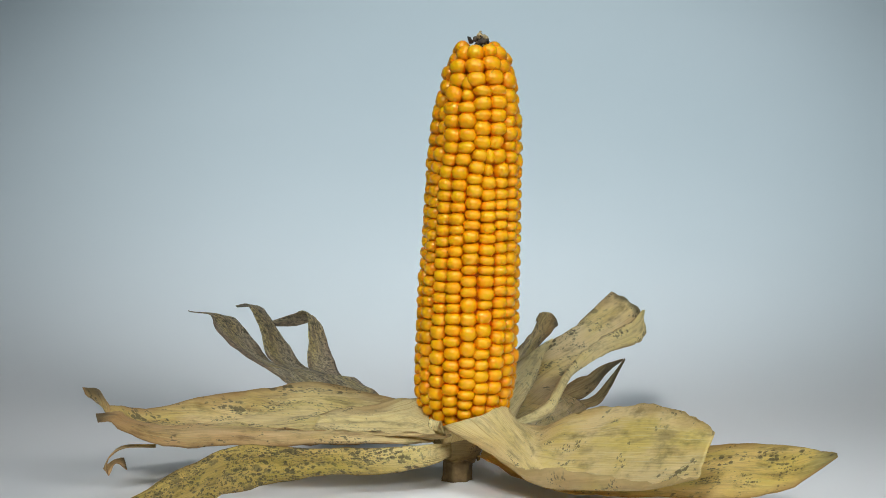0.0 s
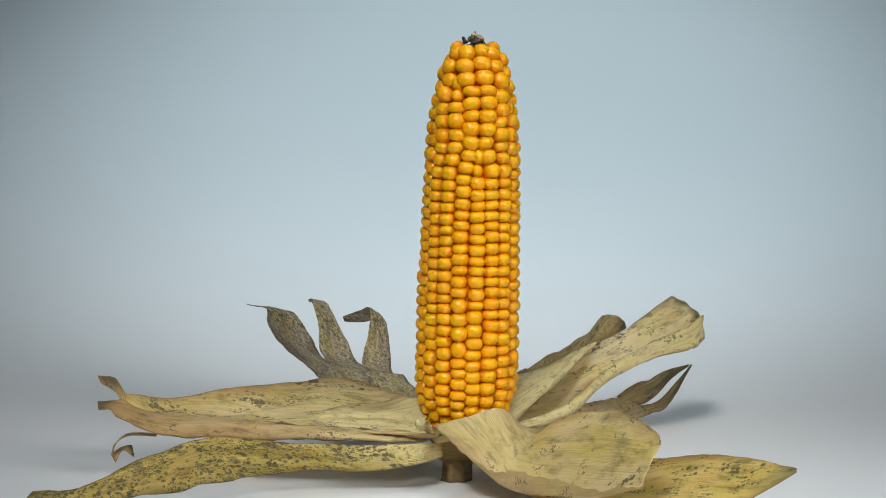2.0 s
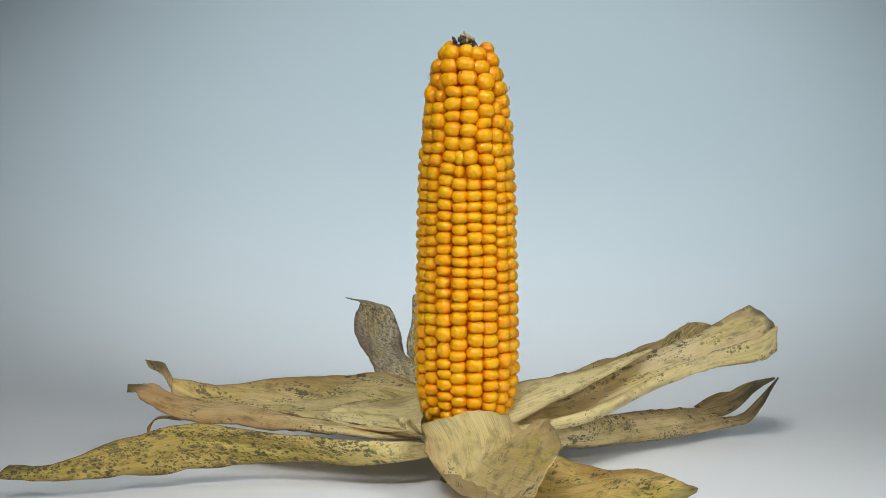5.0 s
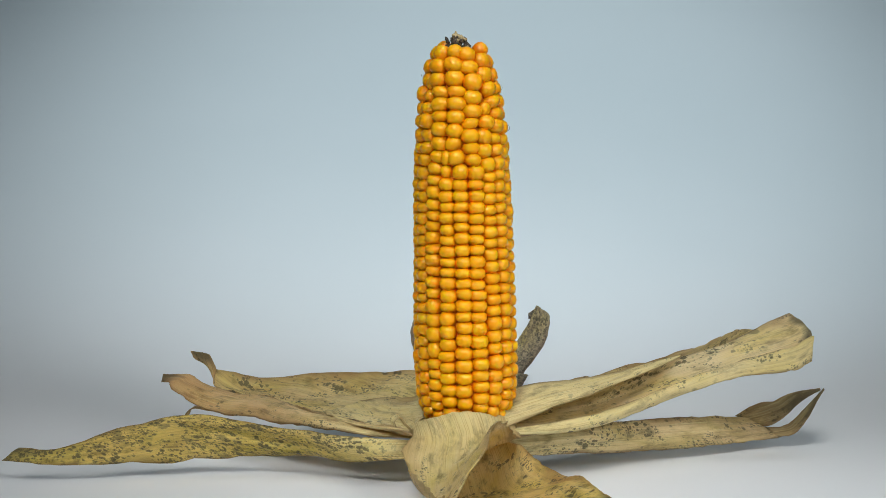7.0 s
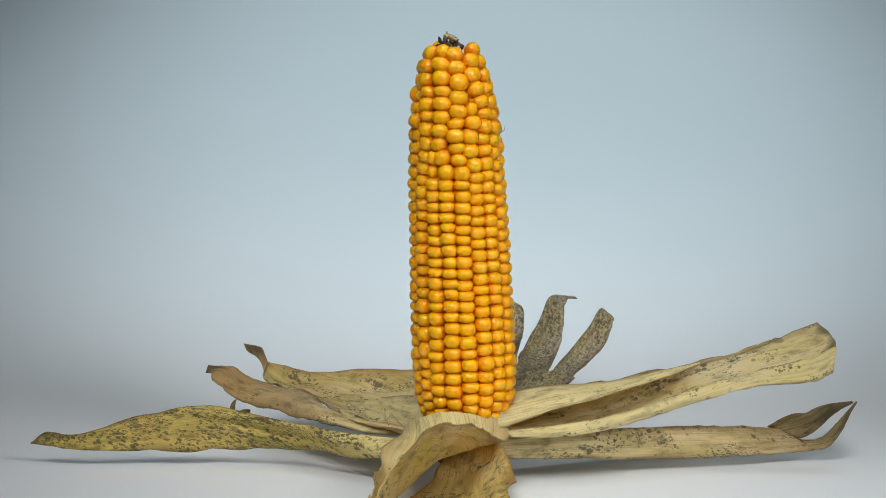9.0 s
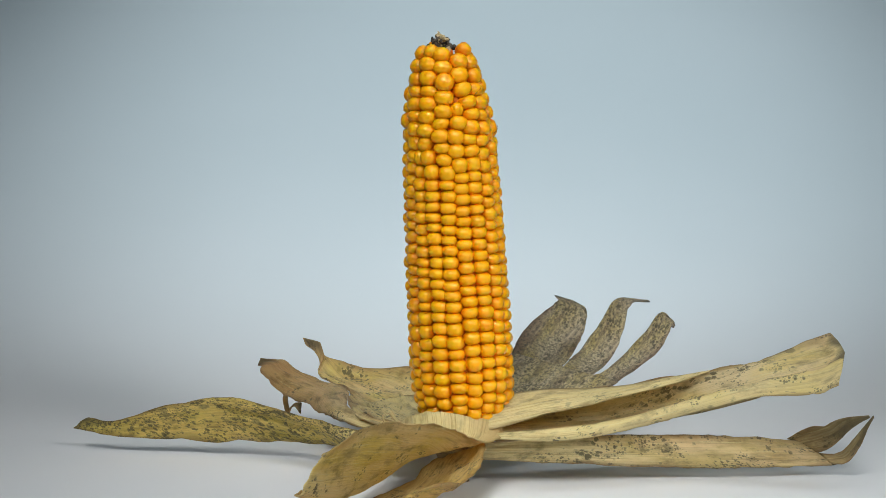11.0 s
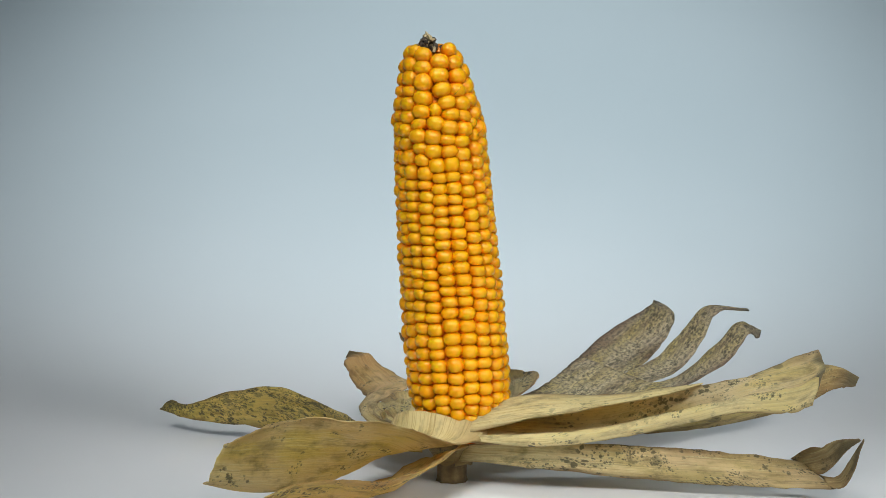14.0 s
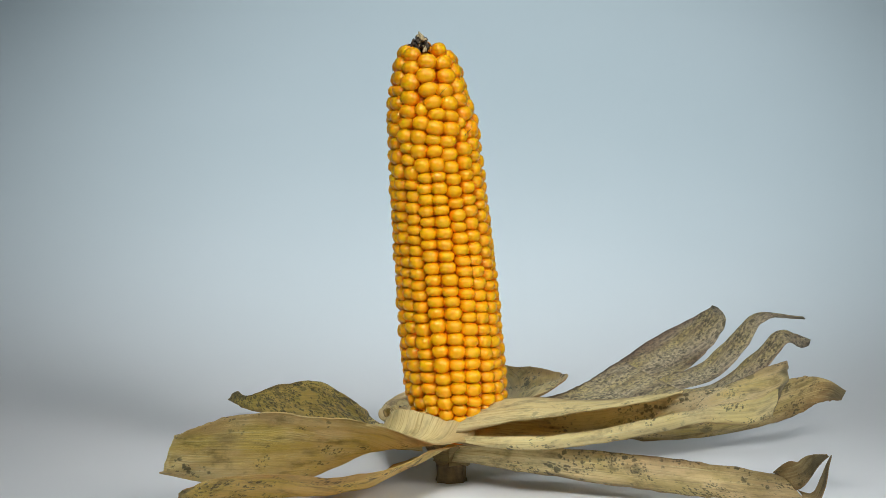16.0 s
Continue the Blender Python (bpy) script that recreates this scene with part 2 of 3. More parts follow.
# ---- the ear of corn ----
FOOT, LEAN = Vector((7.2, 3.2, 50.0)), Vector((7.6, -10.6, 145.0))  # millimetres


def centre(z):
    return FOOT + LEAN * ((z - 50.0) / 145.0)


SKIN = [(24, 18.3), (30, 21.2), (39, 23.6), (52, 24.0), (66, 24.0), (92, 23.5), (118, 22.8), (143, 22.0), (160, 20.9), (170, 19.7), (180, 17.7), (189, 15.0), (195, 12.2), (200, 8.4), (204, 4.5)]


def skin(z):
    for (z0, r0), (z1, r1) in zip(SKIN, SKIN[1:]):
        if z <= z1:
            return r0 + (r1 - r0) * max(0.0, (z - z0) / (z1 - z0))
    return SKIN[-1][1]


def kernel_shape(bm, squareness, m=Matrix()):
    """A kernel of unit size: domed cap outward (+x), squarish seen from outside."""
    rings, around = 6, 12
    crown = bm.loops.layers.uv.get("crown") or bm.loops.layers.uv.new("crown")
    grid, level = [], {}
    for i in range(1, rings):
        lat = -math.pi / 2 + math.pi * (i + 0.35) / (rings + 0.35)
        ring = []
        for j in range(around):
            a = 2 * math.pi * j / around
            cy, cz = math.cos(a), math.sin(a)
            k = (abs(cy) ** squareness + abs(cz) ** squareness) ** (-1 / squareness)
            w = math.cos(lat) ** 0.72
            v = bm.verts.new(m @ Vector((math.sin(lat) * 0.5, cy * k * w * 0.5, cz * k * w * 0.5)))
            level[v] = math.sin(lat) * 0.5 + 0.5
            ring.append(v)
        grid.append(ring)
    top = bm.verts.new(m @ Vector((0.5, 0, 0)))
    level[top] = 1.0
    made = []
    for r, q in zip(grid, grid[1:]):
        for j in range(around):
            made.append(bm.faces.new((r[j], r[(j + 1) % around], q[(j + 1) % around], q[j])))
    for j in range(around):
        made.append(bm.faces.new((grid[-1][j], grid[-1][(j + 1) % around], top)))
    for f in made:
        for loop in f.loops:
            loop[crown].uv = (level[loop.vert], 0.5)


# how high each of the eighteen rows reaches; some die out and their neighbours close up
ROW_END = [198, 151, 199, 200, 176, 198, 199, 167, 199, 186, 199, 156, 198, 187, 200, 172, 199, 184]


def row_angle(row, z):
    """Where a row stands round the ear at a height, as its neighbours crowd in over the rows that ended."""
    weight = [min(1.0, max(0.0, (end + 5 - z) / 12)) if end < 190 else 1.0 for end in ROW_END]
    share = 2 * math.pi / sum(weight)
    places = [share * (sum(weight[:k]) + 0.5 * weight[k]) for k in range(18)]
    drift = sum(w * (p - radians(20) * (k + 0.5)) for k, (w, p) in enumerate(zip(weight, places))) / sum(weight)
    return radians(-100) + places[row] - drift, share


def kernels(ear):
    rng = random.Random(5)
    kinds = (2.0, 2.3, 2.7, 3.2)
    shapes = []
    for sq in kinds:
        bm = bmesh.new()
        kernel_shape(bm, sq)
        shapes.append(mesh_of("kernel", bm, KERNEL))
    rest = bmesh.new()
    made = 0
    for row in range(18):
        z = 22.5 + (row * 2.9 + rng.uniform(0, 1.6)) % 5.2
        wob, phase = rng.uniform(0.01, 0.03), rng.uniform(0, 6.28)
        while z < ROW_END[row] - 2:
            r = skin(z)
            high = (5.5 if z < 75 else 5.05 if z < 140 else 5.8) * rng.uniform(0.86, 1.14)
            big = rng.random() < 0.06 and z > 45
            if big:
                high *= 1.22
            if z > 182:
                high = 6.4 * rng.uniform(0.93, 1.07)
            z += high / 2
            loose = min(1.0, max(0.0, (z - 142) / 20))
            dying = ROW_END[row] < 190 and z > ROW_END[row] - 9
            a, share = row_angle(row, z)
            a += wob * math.sin(z / 17 + phase) + rng.gauss(0, 0.008 + 0.014 * loose)
            gap = share * (r - 0.6)
            wide = min(gap, 8.6) * rng.uniform(0.99, 1.06) * (1.06 if z > 150 else 1.0) * (0.72 if dying else 1.0)
            deep = 8.6 if z < 184 else 7.4
            tall = high * (1.15 if z < 150 else 1.18)
            lift = rng.gauss(0, 0.18 + 0.15 * loose) + (0.6 if big else 0) - (1.0 if dying else 0)
            slope = math.atan2(skin(z - 2) - skin(z + 2), 4.0)
            out = Vector((math.cos(a), math.sin(a), 0))
            c = centre(z) + out * (r - deep * 0.5 * math.cos(slope) + lift) - Vector((0, 0, deep * 0.5 * math.sin(slope)))
            turn = Matrix.Rotation(a, 4, "Z") @ Matrix.Rotation(-slope - rng.gauss(0, 0.06), 4, "Y") @ Matrix.Rotation(rng.gauss(0, 0.06 + 0.12 * loose), 4, "X")
            m = Matrix.Translation(c / 1000) @ turn @ Matrix.Diagonal((deep / 1000, wide / 1000, tall / 1000, 1))
            sq = 0 if big or dying else rng.choice((0, 1, 1)) if z > 150 else rng.choice((1, 2, 2, 3))
            # the side that the turning shows most
            if -112 <= (math.degrees(a) + 180) % 360 - 180 <= 30 and made < 300:
                ob = new("kernel", shapes[sq])
                ob.parent, ob.matrix_basis = ear, m
                made += 1
            else:
                kernel_shape(rest, kinds[sq], m)
            z += high / 2
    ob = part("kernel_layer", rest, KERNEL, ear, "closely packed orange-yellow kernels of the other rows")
    ob["kind"] = "stuff"


def cob(ear):
    bm = bmesh.new()
    rings = []
    for i in range(40):
        z = 20 + 169 * i / 39
        c, r = centre(z), max(2.0, skin(z) - 4.2)
        rings.append([bm.verts.new((c + Vector((math.cos(a), math.sin(a), 0)) * r) / 1000) for a in [2 * math.pi * k / 36 for k in range(36)]])
    for r, q in zip(rings, rings[1:]):
        for k in range(36):
            bm.faces.new((r[k], r[(k + 1) % 36], q[(k + 1) % 36], q[k]))
    bm.faces.new(rings[-1])
    bm.faces.new(rings[0][::-1])
    part("cob", bm, COB, ear, "tan pithy core between the rows of kernels")


def shank(ear):
    bm = bmesh.new()
    rings = []
    for i in range(13):
        t = i / 12
        z = 22 * t
        r = 6.5 + 1.8 * t ** 2 + (0.5 if i == 0 else 0)
        ring = []
        for k in range(28):
            a = 2 * math.pi * k / 28
            rr = r * (1 + 0.07 * math.cos(7 * a) + 0.06 * noise.noise(Vector((math.cos(a) * 2, math.sin(a) * 2, z / 5))))
            ring.append(bm.verts.new(Vector((2.5 + 2 * t + math.cos(a) * rr, 0.5 + math.sin(a) * rr, z)) / 1000))
        rings.append(ring)
    for r, q in zip(rings, rings[1:]):
        for k in range(28):
            bm.faces.new((r[k], r[(k + 1) % 28], q[(k + 1) % 28], q[k]))
    bm.faces.new(rings[0][::-1])
    bm.faces.new(rings[-1])
    part("shank", bm, SHANK, ear, "short cut brown stalk stub carrying the ear")


def strand(bm, pts, r):
    """A thin dry thread through pts, in millimetres."""
    rings = []
    pts = [Vector(p) for p in pts]
    n = 12
    for i in range(n + 1):
        p = glide(pts, i / n)
        d = (glide(pts, min(1, i / n + 0.03)) - glide(pts, max(0, i / n - 0.03))).normalized()
        u = d.orthogonal().normalized()
        v = d.cross(u)
        w = r * (1 - 0.6 * i / n)
        rings.append([bm.verts.new((p + (u * math.cos(k * math.pi / 2) + v * math.sin(k * math.pi / 2)) * w) / 1000) for k in range(4)])
    for a, b in zip(rings, rings[1:]):
        for k in range(4):
            bm.faces.new((a[k], a[(k + 1) % 4], b[(k + 1) % 4], b[k]))
    bm.faces.new(rings[0][::-1])
    bm.faces.new(rings[-1])


def tip_tuft(ear):
    rng = random.Random(9)
    top = centre(198.5) + Vector((0.5, -2.5, 0))
    for k in range(58):
        bm = bmesh.new()
        a, d = rng.uniform(0, 6.28), rng.uniform(0.3, 6.8)
        p = top + Vector((math.cos(a) * d, math.sin(a) * d, rng.uniform(-0.5, 6.0) - d * 0.5 + 0.25 * d * math.sin(a)))
        m = Matrix.Translation(p / 1000) @ Euler((rng.uniform(-1, 1), rng.uniform(-1, 1), a)).to_matrix().to_4x4()
        bmesh.ops.create_icosphere(bm, subdivisions=2, radius=1.0, matrix=m @ Matrix.Diagonal((rng.uniform(0.7, 1.9) / 1000, rng.uniform(0.2, 0.9) / 1000, rng.uniform(0.9, 2.4) / 1000, 1)))
        for v in bm.verts:
            v.co += Vector((noise.noise(v.co * 900), noise.noise(v.co * 900 + Vector((9, 0, 0))), noise.noise(v.co * 900 + Vector((0, 9, 0))))) * 0.0009
        part("withered_kernel", bm, STRAW if rng.random() < 0.2 else SILK, ear, "shrivelled dark kernel at the tip")
    for a, z, size in ((0.4, 178, 0.6), (0.9, 160, 0.7), (-1.2, 187, 0.5), (-2.6, 184, 0.5)):
        bm = bmesh.new()
        c, r = centre(z), skin(z)
        o, s = Vector((math.cos(a), math.sin(a), 0)), Vector((-math.sin(a), math.cos(a), 0))
        strand(bm, [c + o * (r - 1), c + o * (r + 1.2 * size) + Vector((0, 0, 2 * size)), c + o * (r + 1.8 * size) + s * 2 * size + Vector((0, 0, 4 * size)), c + o * (r + 0.6) + s * 4 * size + Vector((0, 0, 6 * size))], 0.12)
        part("silk_thread", bm, SILK, ear, "thin dry brown silk thread")


def husks(ear):
    spotted = husk_material("spotted_husk", (0.92, 0.70, 0.20), (0.74, 0.59, 0.12), (0.52, 0.33, 0.10), 1.4, 0.20, 0, 1.0)
    straw = husk_material("straw_husk", (0.97, 0.80, 0.40), (0.86, 0.71, 0.24), (0.68, 0.40, 0.15), 0.7, 0.28, 0, 5.0)
    grey = husk_material("grey_husk", (0.90, 0.79, 0.50), (0.86, 0.71, 0.24), (0.44, 0.29, 0.20), 0.9, 0.30, 0.25, 9.0, 1.05)
    cream = husk_material("cream_husk", (0.97, 0.86, 0.47), (0.90, 0.79, 0.26), (0.86, 0.64, 0.27), 0.1, 0.16, 0, 13.0, 1.1, 0.34, 0.36)
    pale_fold = husk_material("pale_husk", (0.97, 0.83, 0.44), (0.90, 0.76, 0.32), (0.70, 0.48, 0.20), 0.5, 0.12, 0, 47.0, 1.1)
    raised = husk_material("raised_husk", (0.97, 0.83, 0.48), (0.88, 0.73, 0.30), (0.68, 0.47, 0.24), 0.8, 0.18, 0, 57.0, 0.98, 0.20)
    low = husk_material("weathered_husk", (0.93, 0.75, 0.40), (0.76, 0.61, 0.25), (0.48, 0.29, 0.12), 0.8, 0.32, 0, 29.0, 0.92)
    dusky = husk_material("dusky_husk", (0.86, 0.70, 0.34), (0.70, 0.58, 0.20), (0.46, 0.28, 0.11), 0.7, 0.34, 0, 31.0, 0.90)
    yellow = husk_material("yellow_husk", (0.97, 0.81, 0.32), (0.88, 0.74, 0.20), (0.78, 0.50, 0.16), 0.6, 0.12, 0, 19.0, 0.94, 0.12, 0.40)
    lip = husk_material("brown_husk", (0.92, 0.69, 0.34), (0.76, 0.56, 0.22), (0.64, 0.37, 0.15), 0.25, 0.34, 0, 23.0)

    # arched, mould-spotted leaf whose tip reaches down to the floor
    husk(ear, "narrow yellow-green husk leaf speckled with dark mould", spotted, [dict(stations=[
        ((0, -13, 20), (0, -13, 13), (0, 0, 0)), ((-14, -30, 22), (-10, -31, 12.5), (-2, -3, 0)),
        ((-36, -42, 23.5), (-30, -34, 9.5), (-1, -3, 0)), ((-62, -53, 25.5), (-62, -38, 9.5), (0, -3, 1)),
        ((-90, -76, 31), (-88, -58, 8), (0, -3, 2)), ((-112, -100, 26), (-110, -84, 7), (0, -2, 2)),
        ((-134, -121, 16.5), (-134, -118, 8), (0, 0, 1)), ((-151, -130, 16.5), (-156, -137, 10.5), (0, 0, 0))], seed=1, ripple=0.7)])
    # broad blade; its front margin folds down as a brown lip, both end in torn tips
    husk(ear, "broad straw-coloured husk leaf with spotted green blade", straw, [
        dict(stations=[
            ((-8, 16, 26), (-7, -9, 23), (-4, 0, -1)), ((-28, 34, 32), (-22, -25, 26), (0, 0, -4)),
            ((-60, 50, 37), (-50, -29, 27), (0, 0, -6)), ((-90, 46, 36), (-78, -20, 27.5), (0, 0, -8)),
            ((-118, 30, 34.5), (-105, -9, 27.5), (0, 0, -7)), ((-143, 13, 33), (-132, -9, 28), (0, 0, -5)), ((-155, 4, 34), (-150, -8, 29), (0, 0, -1)),
            ((-162, 0, 36), (-155, -6, 32)), ((-164, -9, 41.5), (-156, -3, 37.5)), ((-166, -11, 47), (-160, -3, 44.5))], seed=2, ripple=1.3, across=24, along=60)])
    husk(ear, "rolled brown lip of a husk leaf with torn curled tip", lip, [
        dict(stations=[((-7, -9, 23.4), (-8, -14, 20)), ((-22, -25, 26.4), (-22, -34, 22.5), (0, -3, 1)),
                       ((-50, -29, 27.4), (-48, -38, 23), (0, -2, 2)), ((-78, -20, 28), (-75, -37, 22), (0, -2, 3)),
                       ((-105, -9, 28), (-105, -32, 21.5), (0, -2, 3)), ((-128, -12, 28.4), (-130, -36, 24), (0, -2, 3)), ((-143, -22, 33), (-146, -41, 33), (0, 0, 1)),
                       ((-149, -27, 38), (-151, -39, 35)), ((-157, -37, 39), (-156, -39, 35))], seed=4, along=54, across=12, ragged=1.2),
        dict(stations=[((-132, -27, 23), (-132, -29, 22)), ((-146, -26, 22.5), (-146, -28, 21.5)), ((-153, -24, 18), (-154, -26.5, 16)),
                       ((-157, -22, 11), (-154, -24, 8)), ((-152, -20, 15), (-151, -22, 13)), ((-148, -18, 15.5), (-146, -20, 10))], seed=4.5, along=24, across=4)], name="husk_lip")
    husk(ear, "pale pleated inner husk fanning out from the ear's foot", pale_fold, [dict(stations=[
        ((-8, 5, 36), (6, -17, 25), (-7, -7, -4)), ((-22, 11, 36), (-9, -28, 25), (-3, -3, -4)), ((-38, 13, 33.5), (-29, -34, 26.5), (0, 0, -4)),
        ((-52, 12, 32), (-50, -29, 28.4), (0, 0, -3.6)), ((-60, 6, 31), (-62, -20, 28.6), (0, 0, -2))],
        seed=3.3, along=36, across=40, ripple=0.6, ragged=1.5, u1=0.3)], name="husk_foot")
    husk(ear, "small golden curl of husk at the ear's foot", pale_fold, [dict(stations=[
        ((-2, -22, 25), (-7, -19, 25)), ((-3, -26, 29), (-9, -23, 29)), ((-4, -29, 32.5), (-9, -26, 33)), ((-5, -32, 31), (-10, -29, 31.5)), ((-5, -31, 28), (-9, -29, 28.5))],
        seed=5.3, along=20, across=8, ripple=0.5, u1=0.2)], name="husk_curl")
    # grey fan split into three strips
    husk(ear, "grey mottled husk leaf torn into three strips", grey, [
        dict(stations=[((-14, 10, 24), (-4, 18, 22), (0, 0, 0)), ((-45, 36, 29), (-18, 50, 22), (0, 0, -2)),
                       ((-73, 57, 34), (-34, 86, 25), (0, 0, -2)), ((-92, 75, 42.5), (-48, 113, 30.5), (0, 0, 0))], seed=6, across=22, u1=0.6, ripple=0.8, joins="end"),
        dict(stations=[((-91.5, 74.6, 42.3), (-70.2, 93, 36.3), (0, 0, 0)), ((-108, 89, 50.5), (-91, 110, 40)), ((-118, 105, 57.5), (-100, 121, 50)),
                       ((-122, 116, 63), (-111, 127, 60)), ((-133, 120, 65), (-132, 123, 64))], seed=7, joins="start", along=26, across=10, v1=0.45, u0=0.55),
        dict(stations=[((-70.2, 93, 36.3), (-58.4, 103.4, 33)), ((-90, 110, 40), (-74, 120, 36)), ((-97, 128, 54), (-85, 136, 50)),
                       ((-105, 142, 64), (-97, 147, 62.5)), ((-113, 165, 61.8), (-112, 166, 60.6))], seed=8, joins="start", along=26, across=10, v0=0.45, v1=0.72, u0=0.55),
        dict(stations=[((-58.4, 103.4, 33), (-47.6, 112.6, 30.3)), ((-72, 121, 35), (-55, 118, 31)), ((-73, 137, 47), (-62, 142, 41)),
                       ((-75, 150, 59), (-68, 156, 55)), ((-83, 160, 57.5), (-79, 163, 51)), ((-94, 168, 53), (-93, 167, 50))], seed=9, joins="start", along=28, across=10, v0=0.72, u0=0.55)])
    # long leaf folded into a channel near its foot, flat and cut square at its end
    husk(ear, "long raised straw husk leaf with a cut spotted end", raised, [dict(stations=[
        ((9, 19, 38.5), (26, 2, 23), (-2, 2, -2)), ((18, 40, 41), (43, 30, 23.5), (-17, 8, -6)), ((30, 68, 41.5), (49, 55, 25.5), (-18, 6, -7)),
        ((44, 96, 47), (58, 92, 33), (-10, 4, -4)), ((63, 122, 54), (79, 115, 41.5), (0, 1, 1)), ((80, 143, 66), (96, 134, 44), (3, 3, 2)),
        ((85, 150, 69), (102, 143, 48), (4, 3, 3))], seed=10, ripple=0.8, crease=1.4),
        ])
    husk(ear, "pale lower fold of a long husk leaf", pale_fold, [
        dict(stations=[((30, 9, 26), (26.5, 2.5, 23.2)), ((43, 33, 28.6), (43.6, 30, 22.6), (3, -3, 0)), ((50, 60, 31.6), (49.6, 55, 24.5), (3, -3, 0)),
                       ((60, 89, 39), (59, 91.4, 32), (2, -1, 0)), ((73.6, 116, 47.6), (79.8, 114.4, 41), (1, -1, 0)), ((92, 136.5, 54), (97, 133.4, 43.5), (1, -1, 0)),
                       ((101, 147, 60), (103, 142.4, 47.5))], seed=10.5, ripple=0.5, along=48, across=10, ragged=1.0)], name="husk_fold")
    husk(ear, "smooth pale flap folded over a husk leaf's upper edge", pale_fold, [
        dict(stations=[((9, 19, 39), (29, 3, 26.5), (3, -3, 1)), ((18.5, 40, 41.8), (36, 30, 33), (3, -2, 1)), ((30.5, 68, 42.4), (42, 57, 38), (2, -1, 1)),
                       ((44.5, 96, 47.8), (47, 90, 44.6), (1, 0, 0.5)), ((52, 107, 50.4), (52.5, 106, 49.8))], seed=18.5, ripple=0.3, along=40, across=12, ragged=0.3, u1=0.3, crush=0.2)], name="husk_flap")
    # leaf behind it, dark hooked tip
    husk(ear, "brownish husk leaf with a dark curled tip", dusky, [dict(stations=[
        ((9, 20, 37), (0, 20, 19), (0, 0, 0)), ((19, 57, 40), (4, 58, 20), (0, 0, -2)), ((32, 97, 46), (14, 92, 21.5), (2, 0, -2)),
        ((43, 134, 53), (27, 122, 26), (2, 0, -2)), ((47, 158, 57), (44, 152, 37), (2, 0, 1)), ((52, 168, 56), (55, 166, 46), (1, 1, 2)),
        ((57, 176, 52), (58, 174, 48))], seed=11, ragged=2.5)])
    # low leaf lying just over the floor, forked dark tip
    husk(ear, "low straw-brown husk leaf with a forked dark tip", low, [
        dict(stations=[((18, 6, 20), (14, 2, 11)), ((36, 34, 23), (30, 36, 10), (2, -1, 0)), ((42, 74, 21.5), (40, 78, 6), (3, -1, 0)),
                       ((52, 108, 20.5), (56, 115, 5), (3, -2, 0)), ((56, 140, 16.5), (66, 145, 4.5), (2, -2, 0)), ((60, 152, 14.5), (73, 161, 5.5), (1, -1, 0))], seed=12, ripple=0.7, u1=0.82, crush=0.7),
        dict(stations=[((57, 145, 16.5), (63, 152, 12)), ((66, 150, 22.5), (69, 155, 11)), ((74, 155, 25), (76, 159, 15.5)), ((80, 159, 28.5), (82, 162, 22)), ((87, 163, 30), (87.5, 165, 27)), ((92, 166, 31), (92, 167, 30))], seed=13, along=22, across=7, u0=0.85),
        dict(stations=[((66, 155, 10.5), (73, 161, 5.5)), ((76, 161, 12), (80, 164, 8)), ((83, 164, 19), (86, 166, 16)), ((89, 166, 26), (90, 167, 24)), ((93, 168, 31), (93.5, 168, 30.2))], seed=14, along=18, across=7, u0=0.85)])
    # wide leaf that hugs the ear's foot, folds over and spreads
    husk(ear, "wide cream husk leaf folded over at the ear's foot", cream, [dict(stations=[
        ((21, 14, 22), (-6, -16, 20), (8, -16, 3)), ((25, 15, 31), (-5, -20, 28), (10, -18, 7)), ((32, 12, 25.5), (4, -31, 24), (10, -14, 2)),
        ((43, 0, 25), (14, -48, 22), (7, -10, -4)), ((54, -19, 33), (27, -58, 18), (2, -3, -11)), ((70, -40, 40), (40, -70, 18), (0, 0, -14)),
        ((86, -65, 46), (61, -83, 17), (0, 0, -13)), ((103, -91, 45), (84, -101, 17), (0, 0, -7)), ((109, -104, 41), (100, -113, 22), (0, 0, -3))],
        seed=15, along=64, across=28, ripple=1.3, ragged=1.8, skew=2.2, crush=0.5)])
    # pointed leaf under it
    husk(ear, "pointed yellow husk leaf with brown-black tip", yellow, [dict(stations=[
        ((26, 6, 20), (12, -12, 13)), ((45, -3, 22), (30, -34, 8), (0, 0, -4)), ((66, -15, 18.5), (50, -60, 6), (0, 0, -5)),
        ((95, -35, 20), (80, -80, 7), (0, 0, -3)), ((123, -57, 26), (110, -95, 9), (1, 0, 1)), ((147, -79, 29), (139, -97, 13), (1, 0, 1)),
        ((163, -88, 27.5), (163, -90, 26))], seed=16)])


def sheath(ear):
    """The crumpled feet of the husks, wrapped round the top of the shank."""
    stations = []
    for k in range(13):
        a = radians(30 * k)
        o = Vector((math.cos(a), math.sin(a), 0))
        wob = 1.5 * math.sin(k * 2.1)
        stations.append((Vector((4, 1, 24)) + o * (16.5 + wob), Vector((3, 0.5, 9 + 0.5 * wob)) + o * 8.6, -o * 2 + Vector((0, 0, -3))))
    stations[-1] = stations[0]
    dusk = husk_material("sheath_husk", (0.46, 0.33, 0.14), (0.40, 0.30, 0.11), (0.28, 0.17, 0.07), 0.2, 0.2, 0, 41.0, 1.4)
    husk(ear, "crumpled husk feet wrapped round the shank", dusk, [dict(stations=stations, along=72, across=10, seed=21, ripple=1.2, u0=0.5, u1=0.6)], name="husk_sheath")


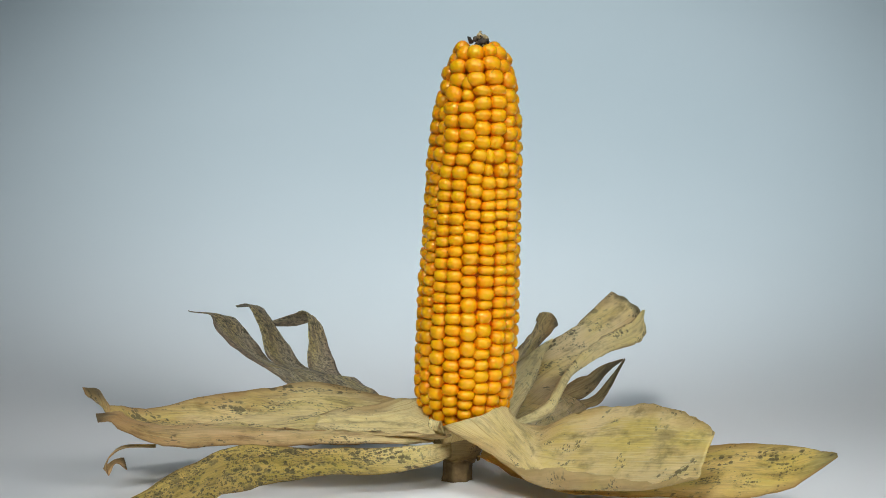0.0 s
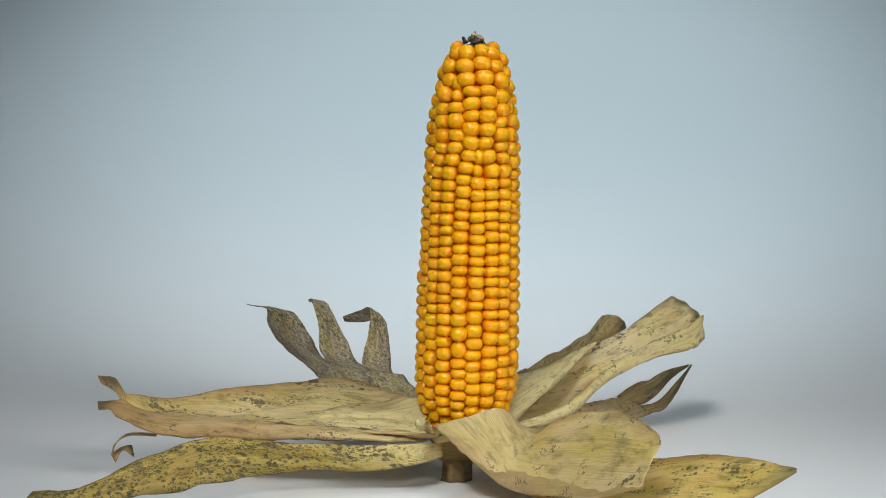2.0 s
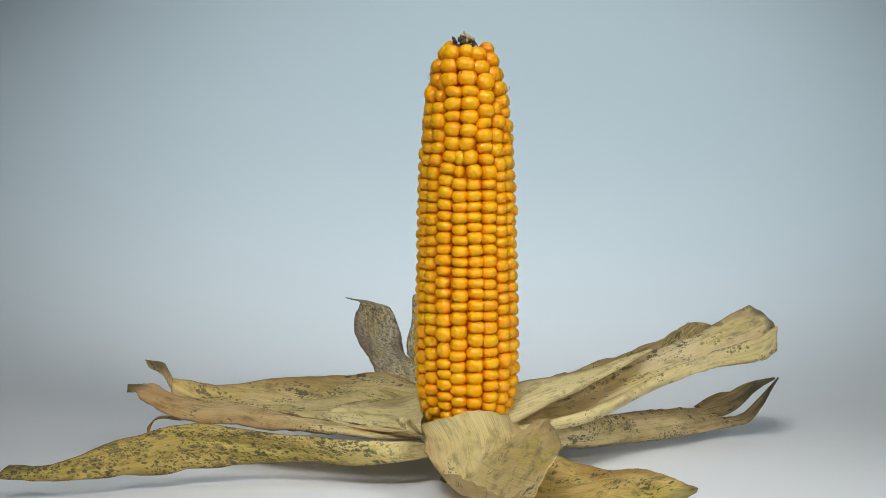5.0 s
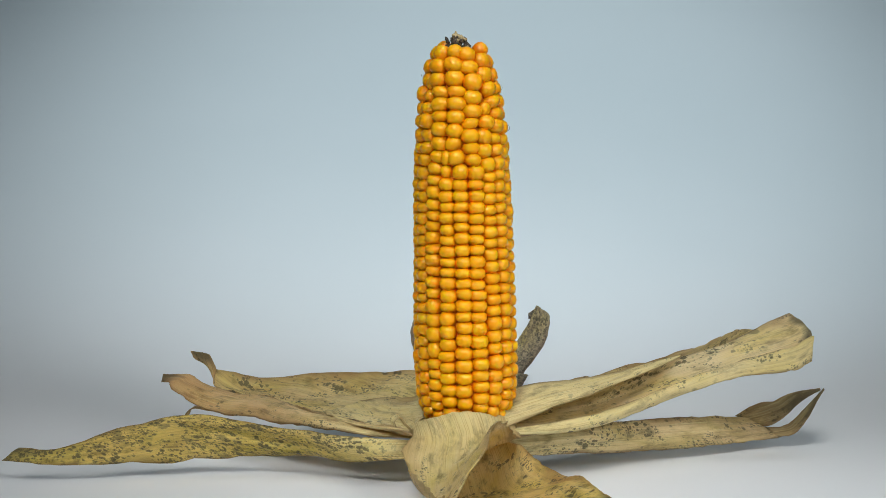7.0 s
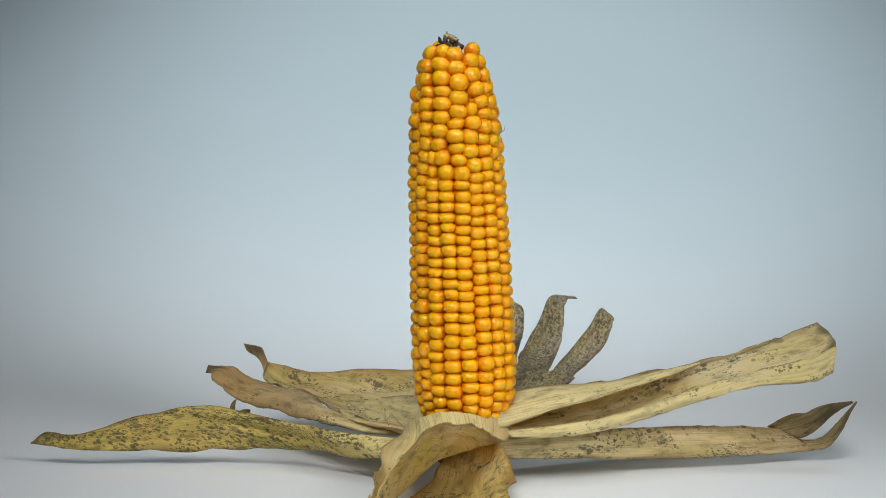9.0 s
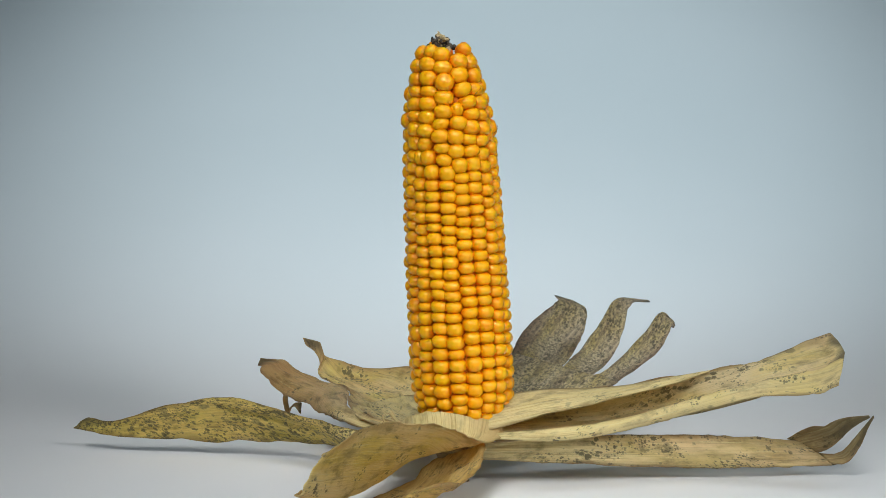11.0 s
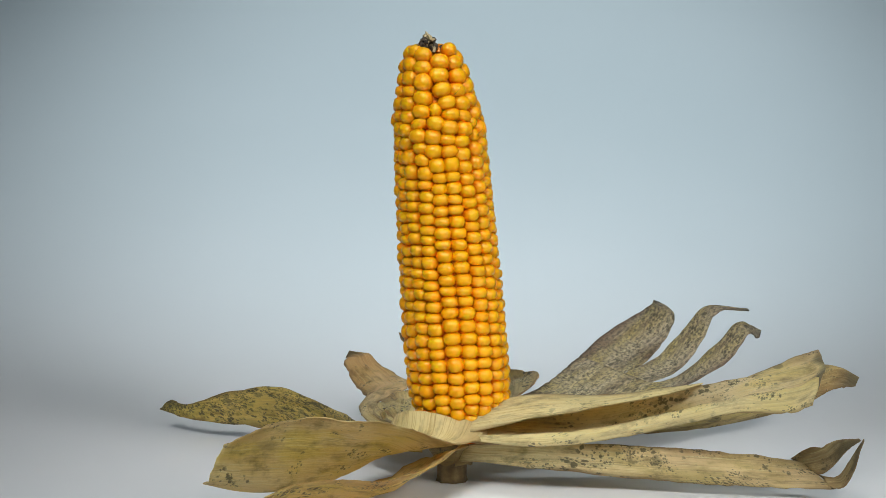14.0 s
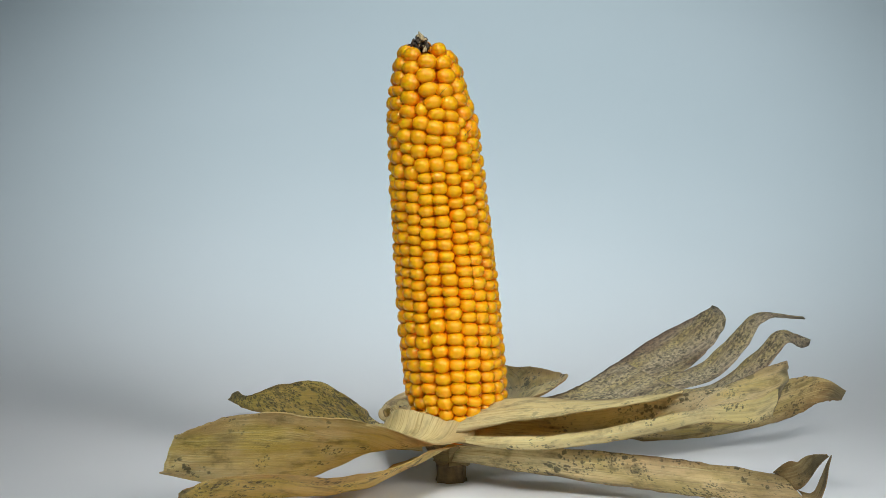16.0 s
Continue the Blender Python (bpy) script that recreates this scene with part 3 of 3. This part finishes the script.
def ear_of_corn():
    ear = new("ear_of_corn")
    tagged(ear, "ripe orange-yellow ear of corn upright with peeled-back dry husks", "corn ear")
    shank(ear)
    cob(ear)
    husks(ear)
    sheath(ear)
    tip_tuft(ear)
    kernels(ear)
    return ear


EAR = ear_of_corn()


def motions():
    times = [0.0, 0.1] + [0.5 * k for k in range(1, 32)] + [15.9, 16.0]
    walk(EAR, [(t, pose(0, 0, 0, 0, 0, SPEED * t)) for t in times])


motions()
